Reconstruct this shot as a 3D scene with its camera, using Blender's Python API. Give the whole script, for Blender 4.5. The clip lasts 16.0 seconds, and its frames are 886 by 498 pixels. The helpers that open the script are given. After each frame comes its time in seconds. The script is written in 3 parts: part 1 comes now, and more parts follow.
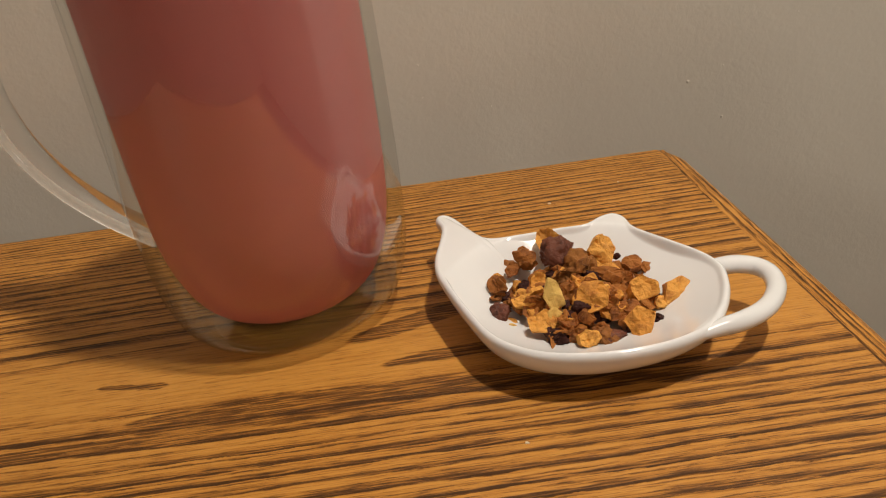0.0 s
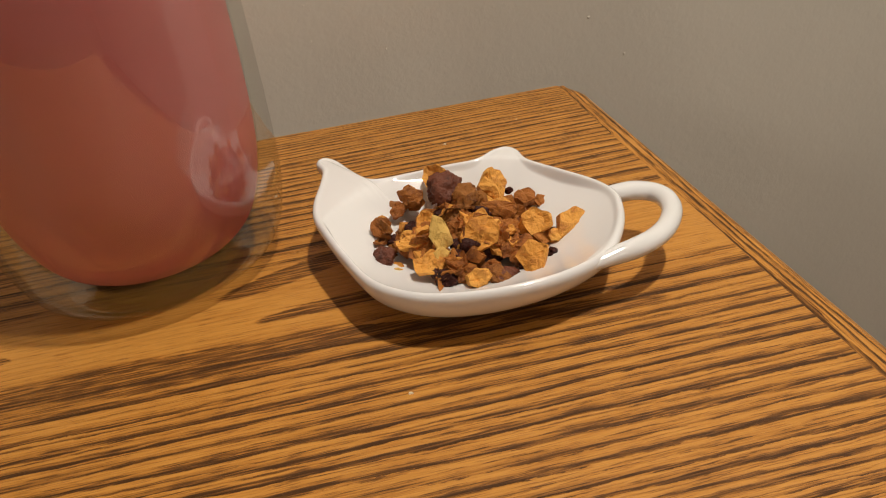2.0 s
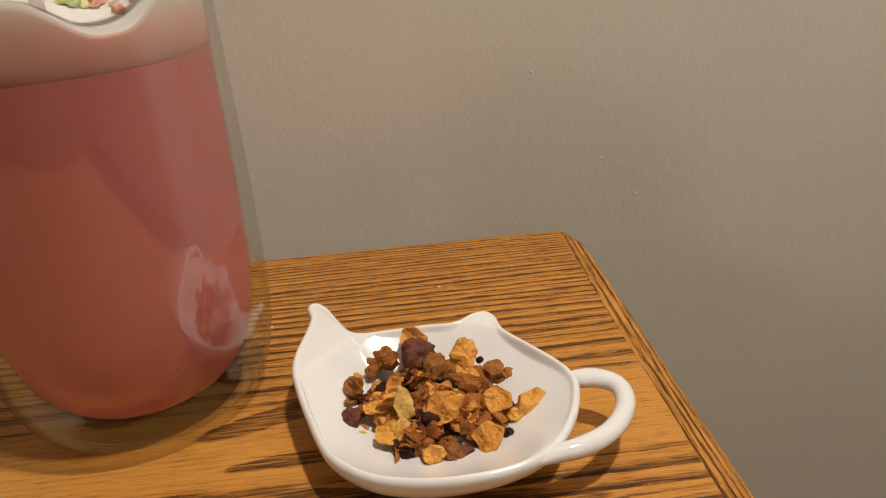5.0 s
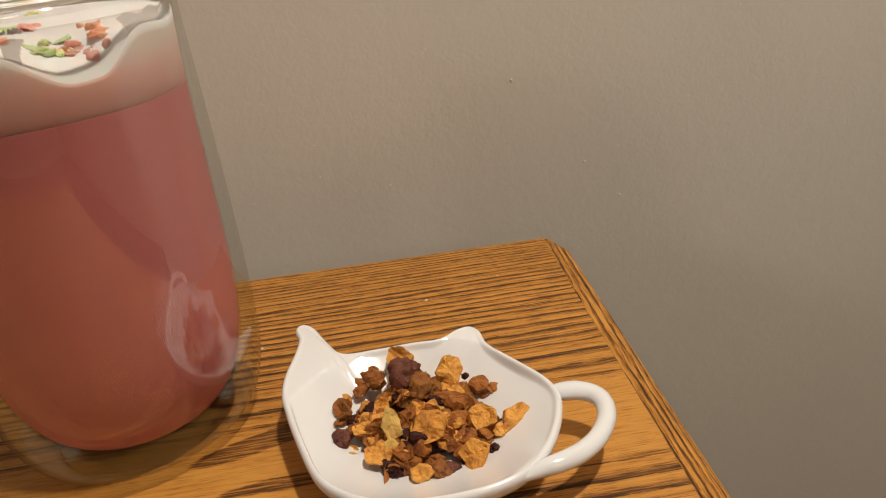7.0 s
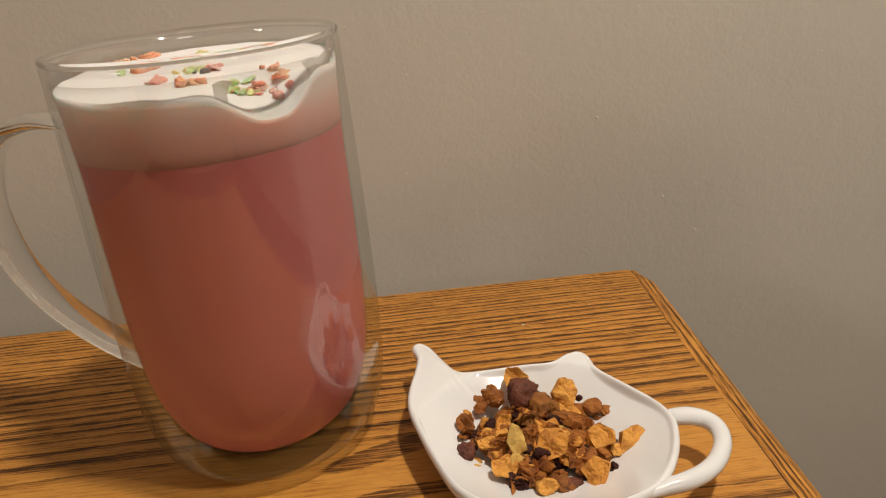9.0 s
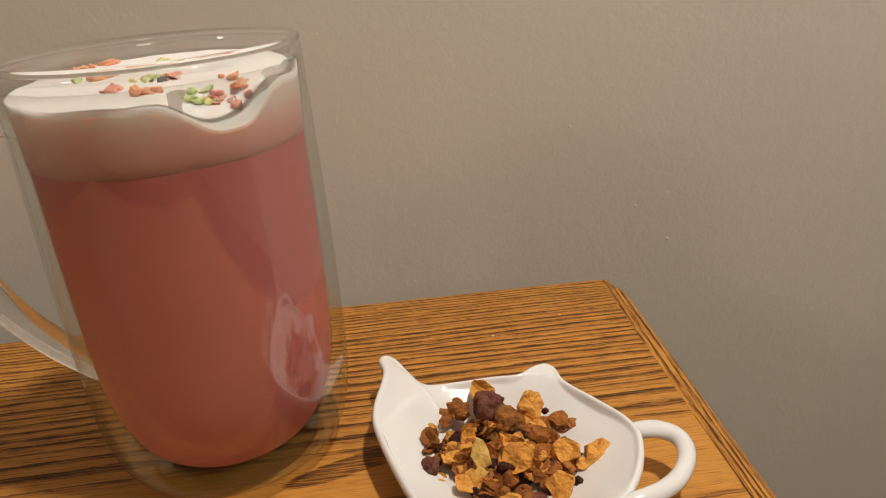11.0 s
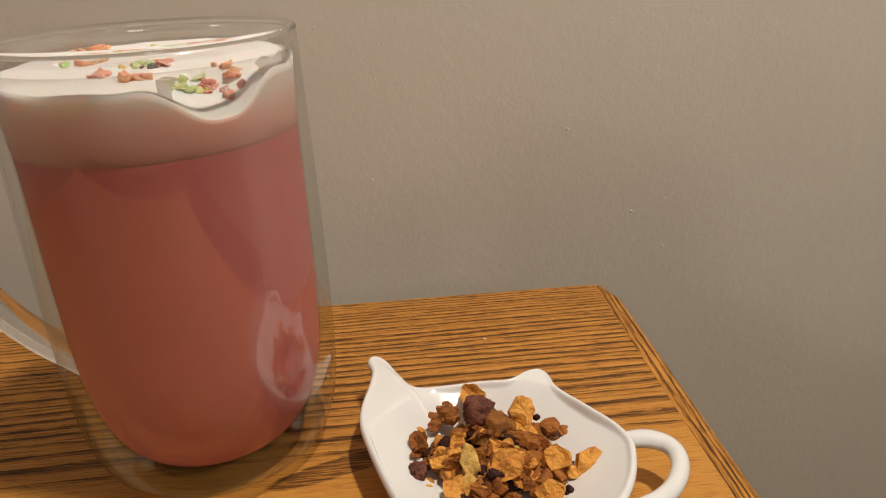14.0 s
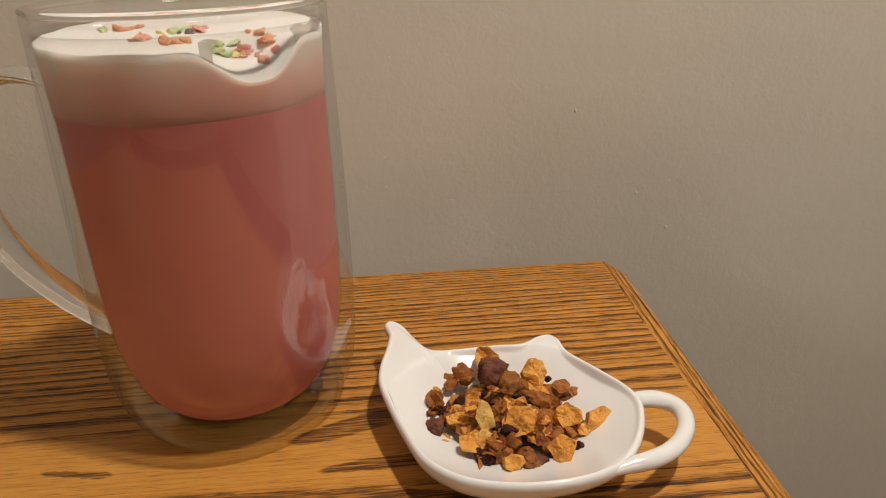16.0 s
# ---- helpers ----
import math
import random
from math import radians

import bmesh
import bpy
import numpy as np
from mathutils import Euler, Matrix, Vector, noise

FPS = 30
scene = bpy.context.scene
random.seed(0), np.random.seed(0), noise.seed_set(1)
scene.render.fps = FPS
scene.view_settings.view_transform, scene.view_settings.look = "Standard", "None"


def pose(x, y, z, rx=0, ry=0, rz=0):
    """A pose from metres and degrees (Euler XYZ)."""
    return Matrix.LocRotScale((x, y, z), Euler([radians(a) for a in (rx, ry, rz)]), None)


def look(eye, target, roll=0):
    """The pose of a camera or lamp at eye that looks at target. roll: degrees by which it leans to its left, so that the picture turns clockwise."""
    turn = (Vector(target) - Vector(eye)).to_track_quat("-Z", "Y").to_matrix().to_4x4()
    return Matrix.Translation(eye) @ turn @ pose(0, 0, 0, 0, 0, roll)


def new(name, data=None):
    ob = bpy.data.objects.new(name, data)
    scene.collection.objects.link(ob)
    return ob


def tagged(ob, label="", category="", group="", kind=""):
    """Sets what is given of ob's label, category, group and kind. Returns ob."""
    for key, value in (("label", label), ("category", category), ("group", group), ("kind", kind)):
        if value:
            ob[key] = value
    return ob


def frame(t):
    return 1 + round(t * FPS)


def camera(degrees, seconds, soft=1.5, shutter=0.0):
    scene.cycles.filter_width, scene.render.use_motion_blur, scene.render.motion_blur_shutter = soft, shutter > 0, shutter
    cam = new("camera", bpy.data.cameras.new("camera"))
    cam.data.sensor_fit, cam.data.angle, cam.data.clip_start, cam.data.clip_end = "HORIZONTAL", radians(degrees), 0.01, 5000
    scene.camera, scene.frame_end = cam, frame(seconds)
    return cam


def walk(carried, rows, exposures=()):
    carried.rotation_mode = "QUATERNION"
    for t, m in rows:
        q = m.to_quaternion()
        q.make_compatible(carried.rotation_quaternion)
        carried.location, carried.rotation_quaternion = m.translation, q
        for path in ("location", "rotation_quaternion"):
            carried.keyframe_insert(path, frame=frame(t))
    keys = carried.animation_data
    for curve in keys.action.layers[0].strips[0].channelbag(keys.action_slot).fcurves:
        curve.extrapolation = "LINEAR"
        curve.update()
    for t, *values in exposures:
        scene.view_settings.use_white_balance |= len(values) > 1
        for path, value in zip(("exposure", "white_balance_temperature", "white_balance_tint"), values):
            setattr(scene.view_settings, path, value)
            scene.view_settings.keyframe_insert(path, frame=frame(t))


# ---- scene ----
cam = camera(63.6, 16.0, soft=1.1)
PATH = [
    (0, (-0.117, -0.336, 0.734), (-0.092, 1.443, -0.179), -7.9),
    (0.5, (-0.114, -0.329, 0.729), (-0.013, 1.43, -0.217), -7.3),
    (1, (-0.118, -0.323, 0.723), (0.017, 1.412, -0.262), -7.3),
    (1.5, (-0.12, -0.326, 0.718), (0.051, 1.39, -0.294), -7.8),
    (2, (-0.103, -0.324, 0.716), (0.1, 1.384, -0.304), -8.1),
    (2.5, (-0.104, -0.31, 0.718), (0.123, 1.402, -0.291), -7.9),
    (3, (-0.103, -0.308, 0.724), (0.135, 1.415, -0.265), -7.1),
    (3.5, (-0.105, -0.315, 0.737), (0.125, 1.425, -0.222), -5.8),
    (4, (-0.092, -0.33, 0.734), (0.119, 1.436, -0.181), -3.1),
    (4.5, (-0.084, -0.323, 0.743), (0.067, 1.482, -0.105), -2.9),
    (6.8, (-0.069, -0.326, 0.756), (0.063, 1.47, -0.115), -7.2),
    (7, (-0.073, -0.325, 0.758), (0.057, 1.475, -0.106), -6.5),
    (7.5, (-0.085, -0.326, 0.759), (0.001, 1.482, -0.092), -5.9),
    (8, (-0.104, -0.329, 0.766), (-0.059, 1.488, -0.069), -5.8),
    (8.5, (-0.11, -0.333, 0.769), (-0.07, 1.494, -0.043), -5.8),
    (9, (-0.107, -0.338, 0.77), (-0.046, 1.496, -0.026), -5.3),
    (9.5, (-0.107, -0.337, 0.769), (-0.028, 1.498, -0.023), -4.8),
    (12, (-0.097, -0.335, 0.771), (0.028, 1.503, -0.008), -4.5),
    (12.5, (-0.098, -0.335, 0.771), (0.03, 1.504, -0.005), -4.1),
    (13, (-0.101, -0.332, 0.771), (0.031, 1.504, -0.01), -3.6),
    (13.5, (-0.103, -0.332, 0.77), (0.028, 1.504, -0.013), -3.0),
    (14, (-0.101, -0.33, 0.768), (0.033, 1.504, -0.017), -2.7),
    (14.5, (-0.103, -0.337, 0.773), (0.039, 1.495, -0.016), -2.3),
    (15, (-0.106, -0.338, 0.769), (0.043, 1.488, -0.032), -2.1),
    (15.5, (-0.102, -0.338, 0.765), (0.047, 1.485, -0.044), -2.2),
    (16, (-0.11, -0.342, 0.764), (0.033, 1.483, -0.043), -1.7),
]
walk(cam, [(t, look(eye, target, roll)) for t, eye, target, roll in PATH])

# ---- world and lamps ----
world = bpy.data.worlds.new("room_dark")
scene.world = world
world.use_nodes = True
world.node_tree.nodes["Background"].inputs[0].default_value = (0.9, 0.75, 0.6, 1)
world.node_tree.nodes["Background"].inputs[1].default_value = 0.02
scene.view_settings.exposure = 0.0

TOP = 0.6          # height of the table top
WALL_Y = 0.079     # face of the wall behind the table


def lamp(name, place, target, size, watts, colour):
    d = bpy.data.lights.new(name, "AREA")
    d.shape, d.size, d.energy, d.color = "DISK", size, watts, colour
    ob = new(name, d)
    ob.matrix_world = look(place, target)
    return ob


WARM = (1.0, 0.90, 0.775)
lamp("pendant_lamp_light", (0.20, -0.305, 1.63), (0.11, -0.24, 0.6), 0.065, 8.8, WARM)
lamp("floor_lamp_light", (-1.67, -1.45, 1.50), (-0.1, 0.0, 0.7), 0.30, 3.9, WARM)
# unseen fill from the front right, added to brighten tea and wall
lamp("front_fill_light", (0.75, -2.3, 1.70), (0.0, 0.0, 0.7), 0.60, 3.6, WARM)


# ---- materials ----
class Net:
    """A short way to write node trees."""

    def __init__(self, name):
        self.mat = bpy.data.materials.new(name)
        self.mat.use_nodes = True
        self.tree = self.mat.node_tree
        self.bsdf = self.tree.nodes["Principled BSDF"]

    def node(self, kind, **sets):
        n = self.tree.nodes.new(kind)
        for k, v in sets.items():
            setattr(n, k, v)
        return n

    def link(self, a, b):
        self.tree.links.new(a, b)

    def put(self, socket, value):
        if hasattr(value, "links"):
            self.link(value, socket)
        else:
            socket.default_value = value

    def coords(self, scale=(1, 1, 1)):
        m = self.node("ShaderNodeMapping")
        self.link(self.node("ShaderNodeTexCoord").outputs["Object"], m.inputs[0])
        m.inputs["Scale"].default_value = scale
        return m.outputs[0]

    def noise(self, vec, scale, detail=3, rough=0.5, distort=0.0):
        n = self.node("ShaderNodeTexNoise")
        self.link(vec, n.inputs["Vector"])
        n.inputs["Scale"].default_value, n.inputs["Detail"].default_value = scale, detail
        n.inputs["Roughness"].default_value, n.inputs["Distortion"].default_value = rough, distort
        return n.outputs[0]

    def math(self, op, a, b=0.0, c=0.0):
        n = self.node("ShaderNodeMath", operation=op)
        for s, v in zip(n.inputs, (a, b, c)):
            self.put(s, v)
        return n.outputs[0]

    def ramp(self, fac, stops, mode="LINEAR"):
        n = self.node("ShaderNodeValToRGB")
        n.color_ramp.interpolation = mode
        e = n.color_ramp.elements
        while len(e) < len(stops):
            e.new(0.5)
        for el, (p, c) in zip(e, stops):
            el.position = p
            el.color = (*c, 1) if len(c) == 3 else c
        self.put(n.inputs[0], fac)
        return n.outputs[0]

    def mix(self, fac, a, b, blend="MIX"):
        n = self.node("ShaderNodeMix", data_type="RGBA", blend_type=blend)
        self.put(n.inputs[0], fac)
        self.put(n.inputs[6], a if hasattr(a, "links") else (*a, 1))
        self.put(n.inputs[7], b if hasattr(b, "links") else (*b, 1))
        return n.outputs[2]

    def bump(self, height, strength, distance):
        n = self.node("ShaderNodeBump")
        self.put(n.inputs["Height"], height)
        n.inputs["Strength"].default_value, n.inputs["Distance"].default_value = strength, distance
        self.link(n.outputs[0], self.bsdf.inputs["Normal"])
        return n

    def set(self, **k):
        for name, v in k.items():
            if isinstance(v, tuple) and len(v) == 3:
                v = (*v, 1)
            self.put(self.bsdf.inputs[name.replace("_", " ")], v)
        return self


def wall_paint():
    n = Net("greige_wall_paint")
    v = n.coords()
    big = n.noise(v, 6, 3)
    fine = n.noise(v, 420, 4, 0.6)
    mid = n.noise(v, 90, 3, 0.55)
    col = n.mix(n.ramp(big, [(0.3, (0, 0, 0)), (0.7, (1, 1, 1))]), (0.67, 0.62, 0.54), (0.71, 0.655, 0.57))
    n.set(Base_Color=col, Roughness=0.55)
    n.bump(n.math("ADD", n.math("MULTIPLY", fine, 0.5), mid), 0.30, 0.0010)
    return n.mat


def plain_paint(name, colour, rough=0.8):
    n = Net(name)
    v = n.coords()
    f = n.noise(v, 3, 4)
    n.set(Base_Color=n.mix(f, tuple(c * 0.92 for c in colour), colour), Roughness=rough)
    return n.mat


def oak(name, band=False):
    """Flat-sawn oak: long nested rings round a heart line, darker porous bands and short pores."""
    n = Net(name)
    pos = n.coords()
    if band:
        m = n.node("ShaderNodeMapping")
        n.link(pos, m.inputs[0])
        m.inputs["Rotation"].default_value = (0, 0, radians(90))
        pos = m.outputs[0]
    sep = n.node("ShaderNodeSeparateXYZ")
    n.link(pos, sep.inputs[0])
    x, y = sep.outputs[0], sep.outputs[1]
    stretch = n.node("ShaderNodeMapping")
    n.link(pos, stretch.inputs[0])
    stretch.inputs["Scale"].default_value = (0.10, 1, 1)
    long = stretch.outputs[0]
    warp1 = n.math("MULTIPLY", n.math("SUBTRACT", n.noise(long, 16, 2), 0.5), 0.020)
    warp2 = n.math("MULTIPLY", n.math("SUBTRACT", n.noise(long, 110, 3), 0.5), 0.0040)
    s3 = n.node("ShaderNodeMapping")
    n.link(pos, s3.inputs[0])
    s3.inputs["Scale"].default_value = (0.20, 1, 1)
    warp3 = n.math("MULTIPLY", n.math("SUBTRACT", n.noise(s3.outputs[0], 420, 4, 0.7), 0.5), 0.0024)
    fray = n.math("ADD", warp2, warp3)
    dy = n.math("ADD", n.math("ADD", n.math("SUBTRACT", y, -0.138), warp1), fray)
    dx = n.math("MULTIPLY", n.math("SUBTRACT", x, 0.02), 0.055)
    rho = n.math("SQRT", n.math("ADD", n.math("MULTIPLY", dy, dy), n.math("MULTIPLY", dx, dx)))
    phase = n.math("ADD", n.math("MULTIPLY", rho, 62.0), n.math("MULTIPLY", n.math("MULTIPLY", rho, rho), 1100.0))
    white = n.node("ShaderNodeTexWhiteNoise", noise_dimensions="1D")
    n.link(n.math("FLOOR", phase), white.inputs["W"])
    each = white.outputs["Value"]
    ring = n.math("ADD", n.math("FRACT", phase), n.math("MULTIPLY", n.math("SUBTRACT", each, 0.6), 0.22))
    dark = n.ramp(ring, [(0.0, (0.05, 0.05, 0.05)), (0.40, (0.10, 0.10, 0.10)), (0.62, (0.5, 0.5, 0.5)), (0.80, (1, 1, 1)), (0.93, (0.95, 0.95, 0.95)), (1.0, (0.05, 0.05, 0.05))])
    dark = n.math("MULTIPLY", dark, n.math("ADD", 0.76, n.math("MULTIPLY", each, 0.42)))
    dark = n.math("MULTIPLY", dark, n.ramp(n.math("MULTIPLY", rho, 10.0), [(0.17, (0, 0, 0)), (0.25, (1, 1, 1))]))

    thin = n.ramp(n.math("FRACT", n.math("ADD", n.math("MULTIPLY", phase, 2.2), 0.3)), [(0.0, (0, 0, 0)), (0.55, (0, 0, 0)), (0.80, (1, 1, 1)), (0.92, (0.9, 0.9, 0.9)), (1.0, (0, 0, 0))])
    thin = n.math("MULTIPLY", thin, n.ramp(n.math("MULTIPLY", rho, 5.0), [(0.12, (0, 0, 0)), (0.22, (0.55, 0.55, 0.55)), (0.36, (0.45, 0.45, 0.45))]))
    dark = n.math("MAXIMUM", dark, thin)

    def blot(cx, cy, half_x, half_y, slope):
        """One broad porous patch where the saw cut along a growth ring."""
        u = n.math("DIVIDE", n.math("SUBTRACT", x, cx), half_x)
        w = n.math("SUBTRACT", n.math("ADD", y, n.math("MULTIPLY", fray, 1.6)), cy)
        w = n.math("DIVIDE", n.math("SUBTRACT", w, n.math("MULTIPLY", n.math("SUBTRACT", x, cx), slope)), half_y)
        q = n.math("ADD", n.math("MULTIPLY", n.math("MULTIPLY", u, u), n.math("ABSOLUTE", u)), n.math("MULTIPLY", w, w))
        return n.ramp(q, [(0.75, (1, 1, 1)), (1.0, (0, 0, 0))])

    if not band:
        for spec in ((-0.168, -0.1635, 0.052, 0.0075, -0.04), (-0.225, -0.1680, 0.050, 0.0022, 0.02), (-0.118, -0.1225, 0.034, 0.0052, 0.30),
                     (-0.112, -0.1475, 0.028, 0.0034, 0.05), (-0.221, -0.1412, 0.013, 0.0016, -0.15), (-0.085, -0.169, 0.06, 0.0042, -0.15)):
            dark = n.math("MAXIMUM", dark, n.math("MULTIPLY", blot(*spec), 0.68))
    pore_map = n.node("ShaderNodeMapping")
    n.link(pos, pore_map.inputs[0])
    pore_map.inputs["Scale"].default_value = (0.045, 1, 1)
    pores = n.ramp(n.noise(pore_map.outputs[0], 1300, 2, 0.5), [(0.44, (1, 1, 1)), (0.57, (0, 0, 0))])
    pores2 = n.ramp(n.noise(pore_map.outputs[0], 2700, 2, 0.5), [(0.36, (1, 1, 1)), (0.46, (0, 0, 0))])
    streak = n.noise(pore_map.outputs[0], 800, 5, 0.75)
    patch = n.noise(long, 70, 3, 0.6)
    d = n.math("MULTIPLY", dark, n.ramp(patch, [(0.28, (0.6, 0.6, 0.6)), (0.55, (1, 1, 1))]))
    d = n.math("MULTIPLY", d, n.math("ADD", 0.45, n.math("MULTIPLY", pores, 0.55)))
    d = n.math("ADD", d, n.math("MULTIPLY", pores2, 0.26))
    d = n.math("ADD", d, n.math("MULTIPLY", n.math("SUBTRACT", streak, 0.46), 1.35))
    col = n.ramp(d, [(0.0, (0.62, 0.30, 0.064)), (0.25, (0.49, 0.212, 0.040)), (0.55, (0.18, 0.073, 0.016)), (0.9, (0.072, 0.030, 0.008))])
    tone = n.mix(n.noise(long, 9, 3), (0.88, 0.86, 0.80), (1.06, 1.04, 1.0))
    col = n.mix(1.0, col, tone, "MULTIPLY")
    rough = n.math("ADD", 0.40, n.math("MULTIPLY", d, 0.18))
    n.set(Base_Color=col, Roughness=rough)
    n.bsdf.inputs["Specular IOR Level"].default_value = 0.22
    n.bump(n.math("SUBTRACT", 1.0, d), 0.5, 0.0004)
    return n.mat


def porcelain():
    n = Net("white_glazed_porcelain")
    v = n.coords()
    n.set(Base_Color=n.mix(n.noise(v, 60, 2), (0.79, 0.79, 0.79), (0.82, 0.82, 0.82)), Roughness=0.12)
    n.bsdf.inputs["Coat Weight"].default_value = 0.5
    n.bsdf.inputs["Coat Roughness"].default_value = 0.05
    n.bump(n.noise(v, 110, 2), 0.06, 0.001)
    return n.mat


def clear_glass():
    n = Net("clear_borosilicate_glass")
    n.set(Base_Color=(0.985, 0.99, 0.985), Roughness=0.0)
    n.bsdf.inputs["Transmission Weight"].default_value = 1.0
    n.bsdf.inputs["IOR"].default_value = 1.47
    return n.mat


def wall_glass(name, face, edge):
    """Thin blown glass: clear straight through, with the gloss of its faces."""
    n = Net(name)
    out = n.tree.nodes["Material Output"]
    clear = n.node("ShaderNodeBsdfTransparent")
    clear.inputs[0].default_value = (0.985, 0.986, 0.98, 1)
    gloss = n.node("ShaderNodeBsdfGlossy")
    gloss.inputs["Roughness"].default_value = 0.0
    facing = n.node("ShaderNodeLayerWeight")
    facing.inputs[0].default_value = 0.5
    gleam = n.math("ADD", face, n.math("MULTIPLY", n.math("POWER", facing.outputs["Facing"], 4.0), edge))
    mix = n.node("ShaderNodeMixShader")
    n.link(gleam, mix.inputs[0])
    n.link(clear.outputs[0], mix.inputs[1])
    n.link(gloss.outputs[0], mix.inputs[2])
    n.link(mix.outputs[0], out.inputs[0])
    return n.mat


def milky(name, low, high, rough=0.35, sub=0.15):
    n = Net(name)
    v = n.coords()
    n.set(Base_Color=n.mix(n.noise(v, 38, 4, 0.6), low, high), Roughness=rough)
    n.bsdf.inputs["Subsurface Weight"].default_value = sub
    n.bsdf.inputs["Subsurface Radius"].default_value = (1.0, 0.5, 0.4)
    n.bsdf.inputs["Subsurface Scale"].default_value = 0.004
    return n.mat


def foam_layer():
    """Foam against the glass: tea-stained below; milk and painted light whiten it above."""
    n = Net("pink_milk_foam")
    sep = n.node("ShaderNodeSeparateXYZ")
    v = n.coords()
    n.link(v, sep.inputs[0])
    h = n.math("ADD", n.math("DIVIDE", n.math("SUBTRACT", sep.outputs[2], 0.1194), 0.020), n.math("MULTIPLY", n.math("SUBTRACT", n.noise(v, 60, 3), 0.5), 0.3))
    n.set(Base_Color=n.ramp(h, [(0.0, (0.72, 0.36, 0.30)), (0.35, (0.88, 0.56, 0.49)), (0.65, (0.95, 0.80, 0.75)), (1.0, (0.96, 0.88, 0.86))]), Roughness=0.5)
    n.bsdf.inputs["Specular IOR Level"].default_value = 0.0
    n.bsdf.inputs["Subsurface Weight"].default_value = 0.7
    n.bsdf.inputs["Subsurface Radius"].default_value = (1.0, 0.7, 0.6)
    n.bsdf.inputs["Subsurface Scale"].default_value = 0.008
    return n.mat


def dried(name, a, b, c, rough=0.6, gloss=0.3):
    """Dried fruit: mottled colour that changes from piece to piece, wrinkled relief."""
    n = Net(name)
    v = n.coords()
    rnd = n.node("ShaderNodeObjectInfo").outputs["Random"]
    shift = n.node("ShaderNodeVectorMath", operation="ADD")
    n.link(v, shift.inputs[0])
    comb = n.node("ShaderNodeCombineXYZ")
    for s in comb.inputs:
        n.link(rnd, s)
    n.link(comb.outputs[0], shift.inputs[1])
    p = shift.outputs[0]
    blot = n.noise(p, 210, 5, 0.65)
    fine = n.noise(p, 1300, 3, 0.6)
    base = n.mix(rnd, a, b)
    col = n.mix(n.ramp(blot, [(0.50, (0, 0, 0)), (0.68, (1, 1, 1))]), base, c)
    col = n.mix(n.math("MULTIPLY", fine, 0.5), col, tuple(x * 0.5 for x in a))
    n.set(Base_Color=col, Roughness=rough)
    n.bsdf.inputs["Specular IOR Level"].default_value = gloss
    n.bump(n.math("ADD", blot, n.math("MULTIPLY", fine, 0.6)), 0.8, 0.0012)
    return n.mat


WALL = wall_paint()
OAK, OAK_BAND = oak("oak_veneer"), oak("oak_edging", band=True)
CHINA, GLASS = porcelain(), clear_glass()
OUTER_GLASS, INNER_GLASS, GAP_GLASS = wall_glass("outer_wall_glass", 0.125, 0.50), wall_glass("inner_wall_glass", 0.060, 0.16), wall_glass("glass_back_face", 0.006, 0.03)
CEILING = plain_paint("white_ceiling_paint", (0.8, 0.79, 0.77))
FLOOR = plain_paint("brown_floor", (0.22, 0.14, 0.08), 0.5)
TEA = milky("pink_milk_tea", (0.65, 0.195, 0.195), (0.73, 0.24, 0.235))
TEA.node_tree.nodes["Principled BSDF"].inputs["Specular IOR Level"].default_value = 0.0
FOAM = milky("milk_foam", (0.88, 0.84, 0.82), (0.91, 0.88, 0.87), 0.6, 0.25)
FOAM_SIDE = foam_layer()

FILM = milky("milk_film", (0.82, 0.71, 0.64), (0.88, 0.78, 0.72), 0.4, 0.0)
FILM.node_tree.nodes["Principled BSDF"].inputs["Alpha"].default_value = 0.58
ORANGE = dried("dried_apple", (0.92, 0.46, 0.095), (0.80, 0.34, 0.055), (0.46, 0.15, 0.026))
BROWN = dried("dried_raisin", (0.30, 0.105, 0.024), (0.46, 0.19, 0.040), (0.09, 0.026, 0.010), 0.55, 0.25)
DARK = dried("dark_berry", (0.045, 0.012, 0.009), (0.085, 0.020, 0.012), (0.02, 0.008, 0.006), 0.5, 0.25)
TOAST = dried("toasted_apple", (0.48, 0.175, 0.032), (0.34, 0.11, 0.022), (0.14, 0.040, 0.012))
YELLOW = dried("pale_rind", (0.80, 0.50, 0.13), (0.82, 0.52, 0.14), (0.66, 0.34, 0.08))
PLUM = dried("plum_raisin", (0.20, 0.062, 0.030), (0.15, 0.040, 0.024), (0.07, 0.020, 0.013), 0.42, 0.4)


# ---- mesh helpers ----
def mesh_of(name, bm, mat, smooth=True):
    me = bpy.data.meshes.new(name)
    bm.normal_update()
    bm.to_mesh(me)
    bm.free()
    me.materials.append(mat)
    if smooth:
        for p in me.polygons:
            p.use_smooth = True
    return me


def part(name, bm, mat, parent=None, label="", smooth=True):
    ob = new(name, mesh_of(name, bm, mat, smooth))
    if parent:
        ob.parent = parent
    return tagged(ob, label) if label else ob


def box(x0, y0, z0, x1, y1, z1, bevel=0.0):
    bm = bmesh.new()
    bmesh.ops.create_cube(bm, size=1, matrix=Matrix.LocRotScale(((x0 + x1) / 2, (y0 + y1) / 2, (z0 + z1) / 2), None, (x1 - x0, y1 - y0, z1 - z0)))
    if bevel:
        bmesh.ops.bevel(bm, geom=bm.edges[:], offset=bevel, segments=3, affect="EDGES", profile=0.5)
    return bm


def structure(name, bm, mat, label, smooth=False):
    return tagged(part(name, bm, mat, None, "", smooth), label, "", "", "structure")


